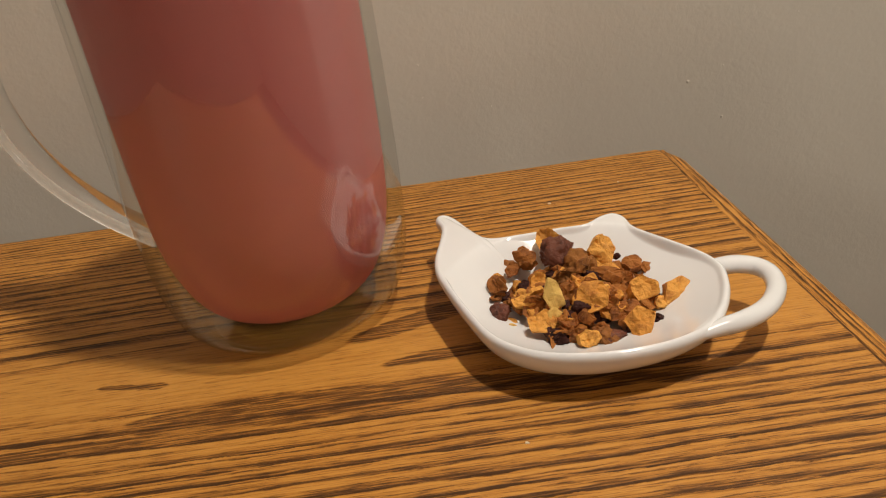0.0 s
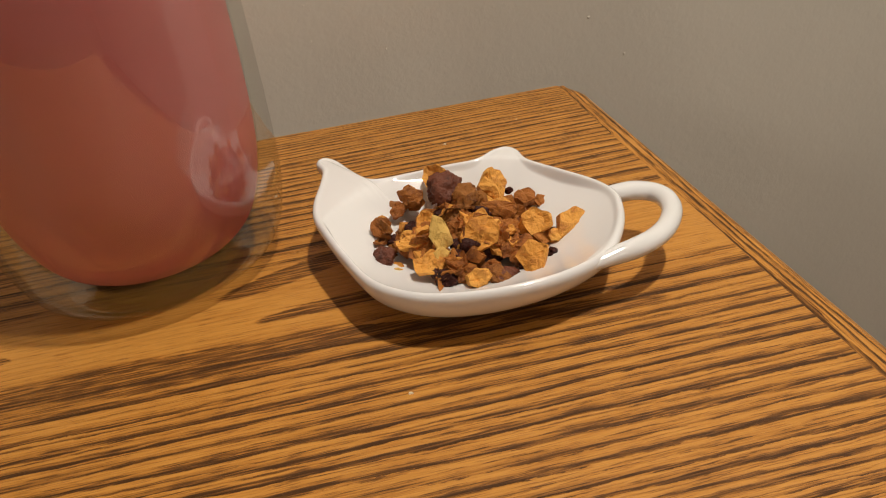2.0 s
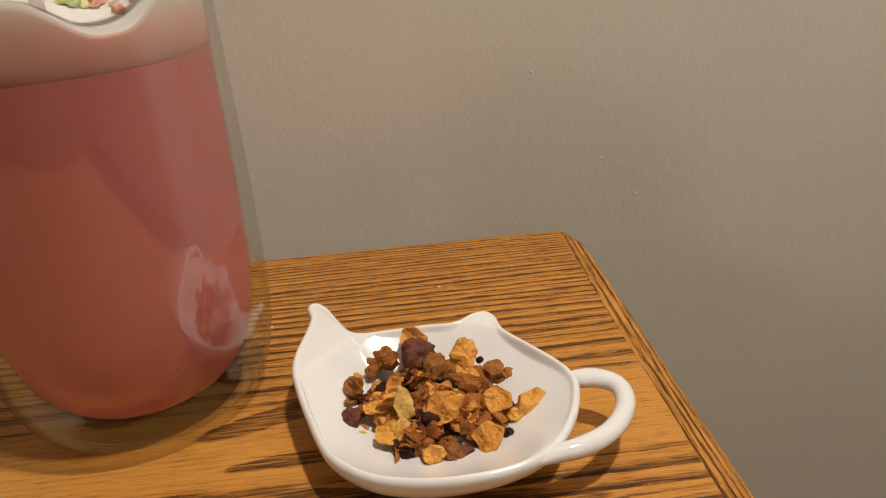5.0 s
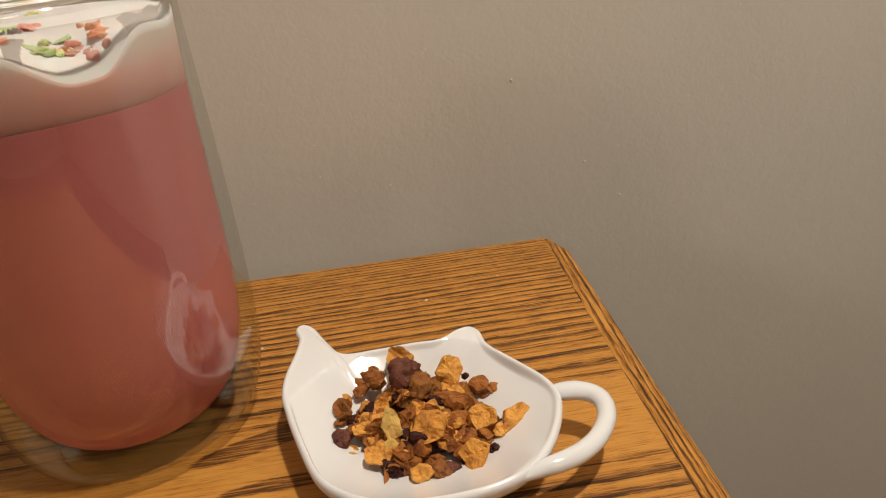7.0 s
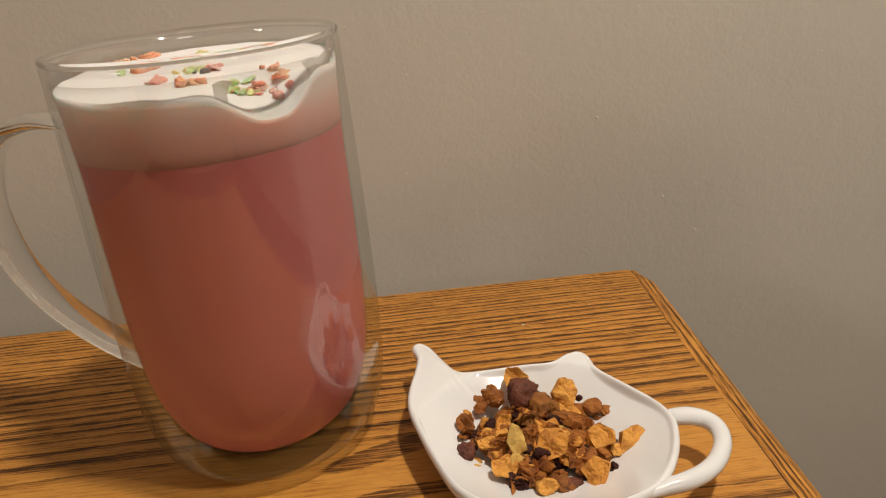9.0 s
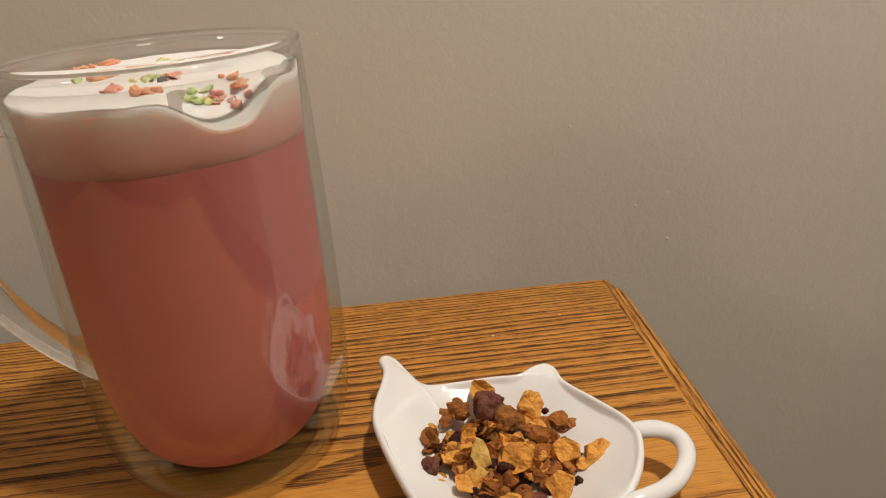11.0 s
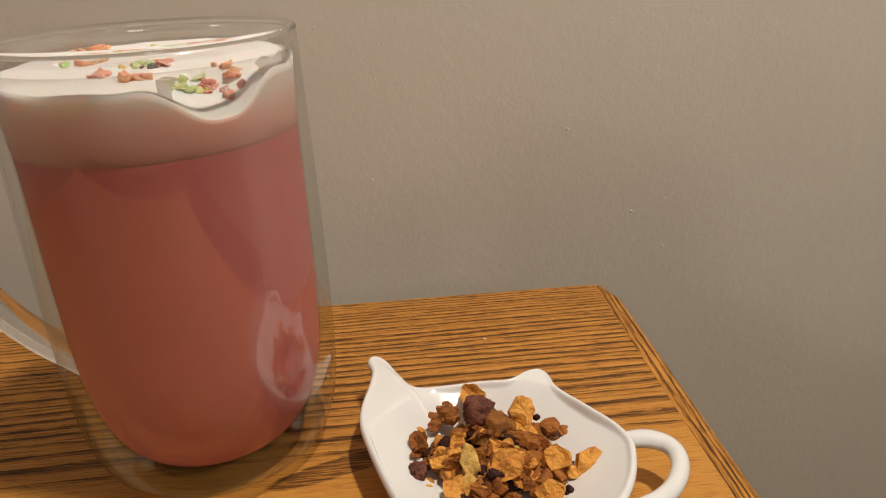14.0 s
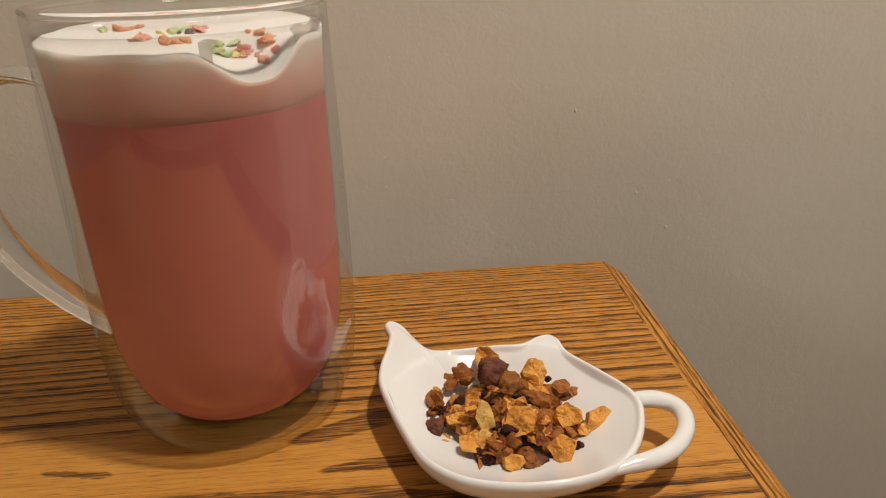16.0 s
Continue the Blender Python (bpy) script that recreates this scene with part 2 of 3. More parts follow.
def rings(bm, loops, close_first=False, close_last=False):
    """Bridge loops of equal length, each a list of points, into a skin."""
    vs = [[bm.verts.new(p) for p in loop] for loop in loops]
    n = len(vs[0])
    for a, b in zip(vs, vs[1:]):
        for i in range(n):
            bm.faces.new((a[i], a[(i + 1) % n], b[(i + 1) % n], b[i]))
    for flag, loop, rev in ((close_first, vs[0], True), (close_last, vs[-1], False)):
        if flag:
            c = bm.verts.new(sum((v.co for v in loop), Vector()) / n)
            for i in range(n):
                tri = (loop[i], loop[(i + 1) % n], c)
                bm.faces.new(tri[::-1] if rev else tri)
    return vs


def smooth_curve(points, per=8, closed=False):
    """Catmull-Rom points through the given ones (any number of coordinates)."""
    pts = [np.array(p, float) for p in points]
    n, out = len(pts), []
    for i in range(n if closed else n - 1):
        get = (lambda k: pts[k % n]) if closed else (lambda k: pts[min(max(k, 0), n - 1)])
        p0, p1, p2, p3 = get(i - 1), get(i), get(i + 1), get(i + 2)
        for s in range(per):
            t = s / per
            out.append(0.5 * (2 * p1 + (p2 - p0) * t + (2 * p0 - 5 * p1 + 4 * p2 - p3) * t * t + (3 * p1 - p0 - 3 * p2 + p3) * t ** 3))
    if not closed:
        out.append(pts[-1])
    return out


def lathe(bm, profile, steps=96, flip=False):
    """Turn (radius, height) pairs round z; radius 0 at an end closes it."""
    prof = [p for p in profile]
    first, last = prof[0][0] < 1e-6, prof[-1][0] < 1e-6
    body = prof[1 if first else 0: -1 if last else None]
    vs = [[bm.verts.new((r * math.cos(2 * math.pi * k / steps), r * math.sin(2 * math.pi * k / steps), z)) for k in range(steps)] for r, z in body]
    faces = []
    for a, b in zip(vs, vs[1:]):
        for k in range(steps):
            faces.append((a[k], a[(k + 1) % steps], b[(k + 1) % steps], b[k]))
    if first:
        c = bm.verts.new((0, 0, prof[0][1]))
        faces += [(vs[0][(k + 1) % steps], vs[0][k], c) for k in range(steps)]
    if last:
        c = bm.verts.new((0, 0, prof[-1][1]))
        faces += [(vs[-1][k], vs[-1][(k + 1) % steps], c) for k in range(steps)]
    for f in faces:
        bm.faces.new(f[::-1] if flip else f)
    return bm


def tube(bm, path, widths, sides=16, across=None):
    """A closed skin along a path; widths: (across in the path's plane, along z-ish) half sizes for each point."""
    pts = [Vector(p) for p in path]
    loops = []
    for i, p in enumerate(pts):
        d = (pts[min(i + 1, len(pts) - 1)] - pts[max(i - 1, 0)]).normalized()
        up = Vector((0, 0, 1)) if abs(d.z) < 0.9 else Vector((0, 1, 0))
        side = Vector(across) if across else d.cross(up).normalized()
        up = side.cross(d).normalized()
        w, h = widths[i]
        loops.append([p + side * (w * math.cos(2 * math.pi * k / sides)) + up * (h * math.sin(2 * math.pi * k / sides)) for k in range(sides)])
    rings(bm, loops, True, True)
    bmesh.ops.recalc_face_normals(bm, faces=bm.faces[:])
    return bm


# ---- room ----
X0, X1, Y0, CEIL = -2.4, 1.6, -3.4, 2.4
structure("wall_north", box(X0 - 0.1, WALL_Y, 0, X1 + 0.1, WALL_Y + 0.1, CEIL), WALL, "painted greige wall with small raised paint specks")
structure("wall_south", box(X0 - 0.1, Y0 - 0.1, 0, X1 + 0.1, Y0, CEIL), WALL, "plain greige painted wall")
structure("wall_west", box(X0 - 0.1, Y0, 0, X0, WALL_Y, CEIL), WALL, "plain greige painted wall")
structure("wall_east", box(X1, Y0, 0, X1 + 0.1, WALL_Y, CEIL), WALL, "plain greige painted wall")
# unseen reflector, added for the mug's bright right stripe and bounce on the wall
structure("bounce_wall", box(0.8, -0.43, 0, 0.9, WALL_Y, CEIL), CEILING, "unseen white wall end added as a light reflector")
structure("floor", box(X0 - 0.1, Y0 - 0.1, -0.1, X1 + 0.1, WALL_Y + 0.1, 0), FLOOR, "plain brown floor")
structure("ceiling", box(X0 - 0.1, Y0 - 0.1, CEIL, X1 + 0.1, WALL_Y + 0.1, CEIL + 0.1), CEILING, "plain white ceiling")


# ---- table ----
def side_table():
    t = tagged(new("side_table"), "brown oak side table with a grained veneer top", "table")
    part("tabletop", box(-0.62, -0.56, TOP - 0.022, 0.002, 0.0, TOP), OAK, t, "oak veneer with dark flat-sawn grain", False)
    # rounded edging along the open side, its back corner cut off
    bm = bmesh.new()
    prof = [(0.0022, -0.022), (0.0022, -0.0002), (0.0050, -0.0002), (0.0088, -0.0009), (0.0115, -0.0028), (0.0130, -0.0060), (0.0130, -0.022)]
    loops = []
    for y, cut in ((-0.56, 0.0), (-0.012, 0.0), (-0.001, 0.0080)):
        loops.append([(min(px, 0.0130 - cut), y, TOP + pz) for px, pz in prof])
    rings(bm, loops, True, True)
    bmesh.ops.recalc_face_normals(bm, faces=bm.faces[:])
    part("edging", bm, OAK_BAND, t, "rounded solid oak edging strip", False)
    for x, y in ((-0.59, -0.53), (-0.045, -0.53), (-0.59, -0.045), (-0.045, -0.045)):
        part("leg", box(x - 0.02, y - 0.02, 0, x + 0.02, y + 0.02, TOP - 0.023, 0.003), OAK, t, "", False)
    return t


side_table()


# ---- porcelain dish ----
DISH = Vector((-0.076, -0.146, TOP))


def teapot_dish():
    dish = new("teapot_dish")
    dish.location = DISH
    tagged(dish, "white glazed porcelain tea bag dish shaped like a teapot", "dish")
    # outline seen from above, clockwise from the handle's front foot: x, y, height of the rim
    front = [(-46, -178, 17), (-56, -181.2, 16.5), (-67.5, -182.4, 16.5), (-78, -181.8, 16.5), (-89.5, -179, 16.5), (-98.3, -173.7, 16.5), (-105.7, -165, 16.7), (-111.6, -149, 17.2)]
    spout = [(-115.7, -135, 18), (-117.7, -125.5, 18.5), (-117.3, -116, 19), (-114.6, -104.5, 19.8), (-113.4, -96, 20.3), (-115, -89.5, 20.6), (-113.8, -86.3, 20.6), (-110.6, -86, 20.5), (-107, -89.6, 20), (-102.6, -98.5, 19.2)]
    back = [(-97, -106.5, 18.6), (-86, -107, 18.5), (-72, -106.4, 18.6), (-62.5, -107.2, 19), (-56, -103.8, 19.5), (-50.6, -102.8, 19.5), (-47.3, -106.6, 19.3), (-45.6, -114.5, 18.6), (-38, -126.5, 18.5)]
    side = [(-31, -138, 18.4), (-28.6, -147, 18.2), (-30.4, -156, 18), (-34, -164.5, 17.8), (-39, -171.8, 17.4)]
    raw = [(x / 1000 - DISH.x, y / 1000 - DISH.y, z / 1000) for x, y, z in (*front, *spout, *back, *side)]
    out = smooth_curve(raw[::-1], 6, True)     # anticlockwise
    n = len(out)
    # angles of the inner rings glide with the outline
    ang = np.unwrap([math.atan2(p[1], p[0]) for p in out])
    lin = np.linspace(ang[0], ang[0] + 2 * math.pi * (1 if ang[-1] > ang[0] else -1), n, endpoint=False)
    kernel = np.ones(15) / 15
    dev = np.array(ang) - lin
    dev = np.convolve(np.concatenate([dev[-7:], dev, dev[:7]]), kernel, "valid")
    mono = lin + dev
    inward = []
    for i in range(n):
        d = Vector(out[(i + 2) % n][:2]) - Vector(out[i - 2][:2])
        inward.append(Vector((-d.y, d.x, 0)).normalized())

    def ring(f, radius, z, drop=0.0, inset=0.0):
        loop = []
        for p, a, w in zip(out, mono, inward):
            o = Vector((p[0], p[1], 0)) + w * inset
            c = Vector((radius * math.cos(a), radius * math.sin(a), 0))
            q = c.lerp(o, f)
            loop.append((q.x, q.y, z * (1 - f) + (p[2] - drop) * f if z is not None else p[2] - drop))
        return loop

    loops = []
    # underside: foot ring, then the outer wall up to the rim
    for radius, z in ((0.0180, 0.0022), (0.0195, 0.0003), (0.0215, 0.0), (0.0228, 0.0012), (0.0235, 0.0035)):
        loops.append(ring(0, radius, z))
    for f, drop in ((0.25, 0.0125), (0.50, 0.0108), (0.72, 0.0088), (0.88, 0.0062), (0.965, 0.0042), (0.995, 0.0028), (1.0, 0.0015)):
        loops.append(ring(f, 0.0235, 0.0060, drop))
    # rounded lip
    for inset, drop in ((0.0003, 0.0007), (0.0009, 0.0001), (0.0016, 0.0), (0.0022, 0.0003)):
        loops.append(ring(1.0, 0.02, None, drop, inset))
    # inside: one smooth hollow, flat in the middle, easing out level into spout and lid
    for f in (0.985, 0.965, 0.94, 0.91, 0.88, 0.84, 0.80, 0.75, 0.70, 0.64, 0.57, 0.49, 0.40, 0.30, 0.18, 0.06):
        loop = []
        for p, a, w in zip(out, mono, inward):
            o = Vector((p[0], p[1], 0)) + w * 0.0024
            q = Vector((0.010 * math.cos(a), 0.010 * math.sin(a), 0)).lerp(o, f)
            rho = math.hypot((q.x - 0.0020) / 0.0445, (q.y - 0.0010) / 0.0385)
            g = min(1.0, max(0.0, (rho - 0.30) / 0.70))
            g = 0.25 * g * g * (3 - 2 * g) + 0.75 * g ** 1.7 if g < 1 else 1.0
            loop.append((q.x, q.y, 0.0046 + (p[2] - 0.0003 - 0.0046 - 0.0022 * (1 - f)) * g))
        loops.append(loop)
    bm = bmesh.new()
    rings(bm, loops, True, True)
    bmesh.ops.recalc_face_normals(bm, faces=bm.faces[:])
    body = part("bowl", bm, CHINA, dish, "shallow white bowl with spout and lid outline")
    sub = body.modifiers.new("round", "SUBSURF")
    sub.levels = sub.render_levels = 1
    # handle loop
    path = smooth_curve([(-30.2, -143.8, 15.2, 2.4), (-27.4, -144.4, 15.6, 3.5), (-23, -145.4, 16, 3.7), (-18.4, -148.4, 15.9, 3.3), (-16.7, -153.5, 15.8, 3.0), (-18.2, -160.2, 15.6, 2.9), (-22.8, -167, 15.4, 2.9), (-28.6, -171.6, 15.3, 3.0), (-35, -174.2, 15.2, 3.0), (-42, -175.6, 14.9, 2.4), (-50, -177.8, 14.6, 1.2)], 6)
    bm = bmesh.new()
    tube(bm, [(p[0] / 1000 - DISH.x, p[1] / 1000 - DISH.y, p[2] / 1000) for p in path], [(p[3] / 1000, min(0.0027, p[3] / 1000)) for p in path], 16)
    part("handle", bm, CHINA, dish, "looped porcelain handle")
    return dish


teapot_dish()


# ---- double-walled mug ----
MUG = Vector((-0.1708, -0.102, TOP))
OUTER = [(0, 0.0015), (0.020, 0.0013), (0.0285, 0.0003), (0.0315, 0.0006), (0.0360, 0.0028), (0.0402, 0.0075), (0.0430, 0.0150), (0.0450, 0.0260), (0.0458, 0.045), (0.0460, 0.075), (0.0456, 0.110), (0.0451, 0.132), (0.0449, 0.1450)]
INNER = [(0, 0.0045), (0.014, 0.0049), (0.0245, 0.0077), (0.0318, 0.0138), (0.0366, 0.0240), (0.0395, 0.037), (0.0408, 0.055), (0.0413, 0.085), (0.0414, 0.112), (0.0420, 0.132), (0.0429, 0.1450)]


def dense(profile, per=6):
    return [(max(0.0, float(p[0])), float(p[1])) for p in smooth_curve(profile, per)]


INNER_R, INNER_Z = zip(*dense(INNER, 10))


def inner_radius(z):
    return float(np.interp(z, INNER_Z, INNER_R))


def glass_mug():
    mug = new("glass_mug")
    mug.location = MUG
    tagged(mug, "tall double-walled clear glass mug on the table", "mug")
    wall = 0.0009
    outer, inner = dense(OUTER), dense(INNER)
    rim = [(0.0446, 0.1458), (0.0439, 0.1460), (0.0433, 0.1458)]
    bm = bmesh.new()
    lathe(bm, outer + rim + inner[::-1])
    # sealed air gap
    gap_out = [(max(0, r - wall), z + (wall if z < 0.02 else 0)) for r, z in outer if z < 0.141]
    gap_in = [(r + wall * (r > 0), z - (wall if z < 0.03 else 0)) for r, z in inner if z < 0.139]
    gap_in = [(r, z) for r, z in gap_in]
    lathe(bm, gap_out + [(0.0432, 0.1415)] + gap_in[::-1], flip=True)
    body = part("glass_body", bm, OUTER_GLASS, mug, "clear double glass wall")
    body.data.materials.append(INNER_GLASS)
    body.data.materials.append(GAP_GLASS)
    out_r, out_z = zip(*outer)
    for p in body.data.polygons:
        r, z = math.hypot(p.center.x, p.center.y), p.center.z
        skin = float(np.interp(z, out_z, out_r))
        inside = inner_radius(z)
        if r < skin - 0.0004 and z < 0.144:
            p.material_index = 1 if inside + 0.0004 < r < inside + 0.0013 and z > 0.02 else 2
    bm = bmesh.new()
    lathe(bm, [(0.0439 + 0.0011 * math.cos(2 * math.pi * k / 12), 0.1470 + 0.0010 * math.sin(2 * math.pi * k / 12)) for k in range(13)], 128)
    bmesh.ops.remove_doubles(bm, verts=bm.verts[:], dist=1e-6)
    bmesh.ops.recalc_face_normals(bm, faces=bm.faces[:])
    part("rim", bm, GLASS, mug, "fused clear glass rim")
    # handle: a tall loop on the side away from the dish
    a = radians(168)
    path = smooth_curve([(0.0445, 0.1215), (0.052, 0.1245), (0.064, 0.1250), (0.077, 0.1205), (0.0870, 0.109), (0.0908, 0.096), (0.0905, 0.083), (0.0865, 0.069), (0.077, 0.0545), (0.062, 0.041), (0.0445, 0.0305)], 8)
    bm = bmesh.new()
    tube(bm, [(r * math.cos(a), r * math.sin(a), z) for r, z in path], [(0.0072, 0.0030)] * len(path), 20, (-math.sin(a), math.cos(a), 0))
    part("handle", bm, GLASS, mug, "clear glass handle loop")
    return mug


glass_mug()


def wrap(a):
    return (a + math.pi) % (2 * math.pi) - math.pi


def top(a, r):
    """Height of the foam's surface: it dips at one side, where the drink was sipped or poured."""
    out = min(1.0, r / 0.041)
    lean = 0.1388 + 0.0018 * math.sin(a) * out
    dip = 0.0100 * math.exp(-abs(wrap(a - radians(-50)) / 0.31) ** 3) * out ** 2.2
    dip += 0.0015 * math.exp(-(wrap(a - radians(-2)) / 0.25) ** 2) * out ** 3
    return lean - dip + 0.0011 * noise.noise((r * math.cos(a) * 110, r * math.sin(a) * 110, 3.1)) * (1 - 0.6 * out)


def drink():
    d = new("milk_tea")
    d.location = MUG
    tagged(d, "pink milk tea topped with foam inside the glass mug", "drink")
    line = 0.1194
    zs = [float(z) for z in np.linspace(0.0047, line, 64)]
    prof = [(0, 0.0043)] + [(inner_radius(z) + 0.0003, z) for z in zs] + [(0, line)]
    part("tea", lathe(bmesh.new(), prof), TEA, d, "opaque pink milk tea")
    steps = 160
    bm = bmesh.new()

    deep = inner_radius(line - 0.008) - 0.0015
    loops = [[(deep * math.cos(2 * math.pi * k / steps), deep * math.sin(2 * math.pi * k / steps), line - 0.008) for k in range(steps)]]
    for j in range(8):
        loop = []
        for k in range(steps):
            a = 2 * math.pi * k / steps
            z = line - 0.0006 + (top(a, 0.0425) - line + 0.0006) * j / 7
            r = inner_radius(z) + 0.0005
            loop.append((r * math.cos(a), r * math.sin(a), z))
        loops.append(loop)
    for f in (0.985, 0.96, 0.94, 0.92, 0.90, 0.87, 0.84, 0.80, 0.76, 0.71, 0.65, 0.5, 0.35, 0.2, 0.08):
        loop = []
        for k in range(steps):
            a = 2 * math.pi * k / steps
            r = (inner_radius(top(a, 0.0425)) + 0.0005) * f
            loop.append((r * math.cos(a), r * math.sin(a), top(a, r)))
        loops.append(loop)
    rings(bm, loops, True, True)
    bmesh.ops.recalc_face_normals(bm, faces=bm.faces[:])
    foam = part("foam", bm, FOAM_SIDE, d, "white milk foam, pale pink against the glass")
    foam.data.materials.append(FOAM)
    for p in foam.data.polygons:
        if p.normal.z > 0.5:
            p.material_index = 1
    # thin milk film left on the glass above the foam, open where the foam dips
    bm = bmesh.new()
    grid = {}
    cols, rows = 150, 50
    for i in range(cols + 1):
        a = radians(-72 + 95 * i / cols)
        low = top(a, 0.0425) + 0.0003
        high = 0.1425 - 0.003 * (1 - i / cols) + 0.0006 * math.sin(i * 0.3)
        for j in range(rows + 1):
            z = low + (high - low) * j / rows
            r = inner_radius(z) - 0.0001
            grid[i, j] = (bm.verts.new((r * math.cos(a), r * math.sin(a), z)), a, z)
    for i in range(cols):
        for j in range(rows):
            _, a, z = grid[i, j]
            hole = (wrap(a - radians(-49)) / radians(19)) ** 2 + ((z - 0.1345) / 0.0092) ** 2 < 1
            sliver = (wrap(a - radians(-3)) / radians(7)) ** 2 + ((z - 0.1375) / 0.0035) ** 2 < 1
            if not hole and not sliver:
                bm.faces.new([grid[q][0] for q in ((i, j), (i + 1, j), (i + 1, j + 1), (i, j + 1))])
    part("milk_film", bm, FILM, d, "translucent milk film on the glass")
    return d


drink()


# ---- dried fruit heaped in the dish ----
CHIPS = [
    (-43, -148, 10, 11.4, 13.2), (-54, -146, 13, 10.4, 8.3), (-71, -149, 14, 12.2, 9.3), (-58, -159, 9, 9.0, 10.6), (-75, -161, 7, 7.9, 5.1),
    (-87, -152, 9, 10.6, 7.1), (-90, -142, 11, 9.7, 5.0), (-61, -126, 17, 9.7, 9.9), (-77, -115, 18, 8.9, 7.9), (-42, -128, 10, 7.6, 4.1),
    (-97, -125, 11, 4.5, 3.5), (-49, -149, 8, 4.3, 4.8), (-78, -150, 9, 4.9, 5.4), (-85, -135, 13, 5.5, 6.0),
]
TOASTED = [(-62, -138, 14, 12.1, 6.0), (-61, -144, 11, 7.4, 6.0), (-62, -149, 9, 5.4, 6.1), (-52, -129, 12, 7.5, 5.3), (-47, -130, 10, 5.0, 5.0), (-84, -155, 7, 5.7, 4.6)]
RAISINS = [(-76, -125, 19, 11.3, 10.3), (-71, -133, 18, 10.6, 10.4)]
PEELS = [(-89, -122, 15, 11.0, 11.2), (-97, -131, 11, 7.3, 8.5), (-78, -133, 14, 9.7, 8.5), (-82, -156, 6, 9.2, 4.4)]
BERRIES = [
    (-99, -141, 8, 6.7, 7.1), (-68, -150, 8, 9.4, 6.3), (-67, -160, 6, 8.9, 4.4), (-43, -131, 8, 6.6, 4.6), (-56, -126, 14, 3.3, 2.5), (-47, -125, 11, 3.6, 2.8),
    (-52, -156, 7, 4.0, 5.4), (-89, -130, 9, 6.4, 6.2), (-82, -112, 13, 2.8, 2.3), (-60, -150, 7, 5.9, 5.9), (-95, -133, 8, 5.4, 4.9),
]
RINDS = [(-82, -147, 15, 6.0, 11.3), (-83, -152, 10, 5.3, 7.1), (-96, -146, 5, 3.8, 2.8), (-66, -140, 12, 4.8, 4.8)]
rng = random.Random(11)


def chip_mesh(w, h, thick, seed, curl=1.0, vary=1.0):
    """An irregular broken slab, bent and rough, lying in its x-y plane."""
    r = random.Random(seed)
    bm = bmesh.new()
    n = 28
    turn = r.uniform(0, 6.28)
    m = r.randint(5, 7)
    corners = [2 * math.pi * (k + r.uniform(0.2, 0.62)) / m for k in range(m)]
    radii = [r.uniform(1.25 - 0.4 * vary, 1.25) for _ in corners]

    def rim(a):
        a %= 2 * math.pi
        for i, c in enumerate(corners):
            c2 = corners[(i + 1) % len(corners)] + (2 * math.pi if i == len(corners) - 1 else 0)
            aa = a if a >= corners[0] else a + 2 * math.pi
            if c <= aa <= c2:
                f = (aa - c) / max(1e-6, c2 - c)
                r0, r1 = radii[i], radii[(i + 1) % len(corners)]
                span = min(c2 - c, 2.6)
                chord = r0 * r1 * math.sin(span) / max(1e-6, r0 * math.sin(f * span) + r1 * math.sin(span - f * span))
                return max(0.55, chord) + 0.05 * noise.noise((a * 3.0, seed * 1.1, 0.5))
        return 1.0

    bend, axis = r.uniform(-0.5, 0.9) * curl, r.uniform(0, 3.14)

    def place(a, f, side):
        q = rim(a) * f
        x, y = q * math.cos(a + turn) * w / 2, q * math.sin(a + turn) * h / 2
        s = (x * math.cos(axis) + y * math.sin(axis)) / (max(w, h) / 2)
        nz = noise.noise((x * 300 + seed * 3.7, y * 300, side * 0.5)) * 0.0014 + noise.noise((x * 900 + seed, y * 900, side * 2.3)) * 0.0006
        nx = noise.noise((x * 700, y * 700 + seed * 1.9, 5.0)) * 0.0003 * f
        return (x + nx, y + nx, bend * s * s * max(w, h) * 0.30 + side * thick / 2 * 1.0 + nz)

    loops = []
    for f, side in ((0.25, -1), (0.55, -1), (0.82, -1), (0.985, -0.96), (1.0, 0), (0.985, 0.96), (0.82, 1), (0.55, 1), (0.25, 1)):
        loops.append([place(2 * math.pi * k / n, f, side) for k in range(n)])
    rings(bm, loops, True, True)
    bmesh.ops.recalc_face_normals(bm, faces=bm.faces[:])
    return bm


def lump_mesh(w, h, seed, wrinkle=1.0):
    """A shrivelled berry or chunk: a ball with folds and ridges."""
    bm = bmesh.new()
    bmesh.ops.create_icosphere(bm, subdivisions=4, radius=1.0)
    for v in bm.verts:
        p = v.co.copy()
        big = noise.noise(p * 1.1 + Vector((seed * 2.1, 0, seed)))
        fold = 1 - abs(noise.noise(Vector((p.x * 1.5, p.y * 2.6, p.z * 2.6)) + Vector((0, seed * 1.7, 2.0)))) * 2
        fine = 1 - abs(noise.noise(p * 5.0 + Vector((seed, 4.0, 0)))) * 2
        k = 1 + 0.42 * big + wrinkle * (0.30 * (fold - 0.5) + 0.13 * (fine - 0.5))
        v.co = Vector((p.x * w / 2, p.y * h / 2, p.z * min(w, h) * 0.42)) * k
    return bm


def fruit(name, bm, mat, place, turn, label, smooth=True):
    ob = part(name, bm, mat, None, "", smooth)
    ob.matrix_world = Matrix.Translation(place) @ turn
    return tagged(ob, label, "dried fruit", "dried fruit pieces in the dish")


def spot(x, y, z):
    return Vector((x / 1000, y / 1000, TOP + z / 1000))


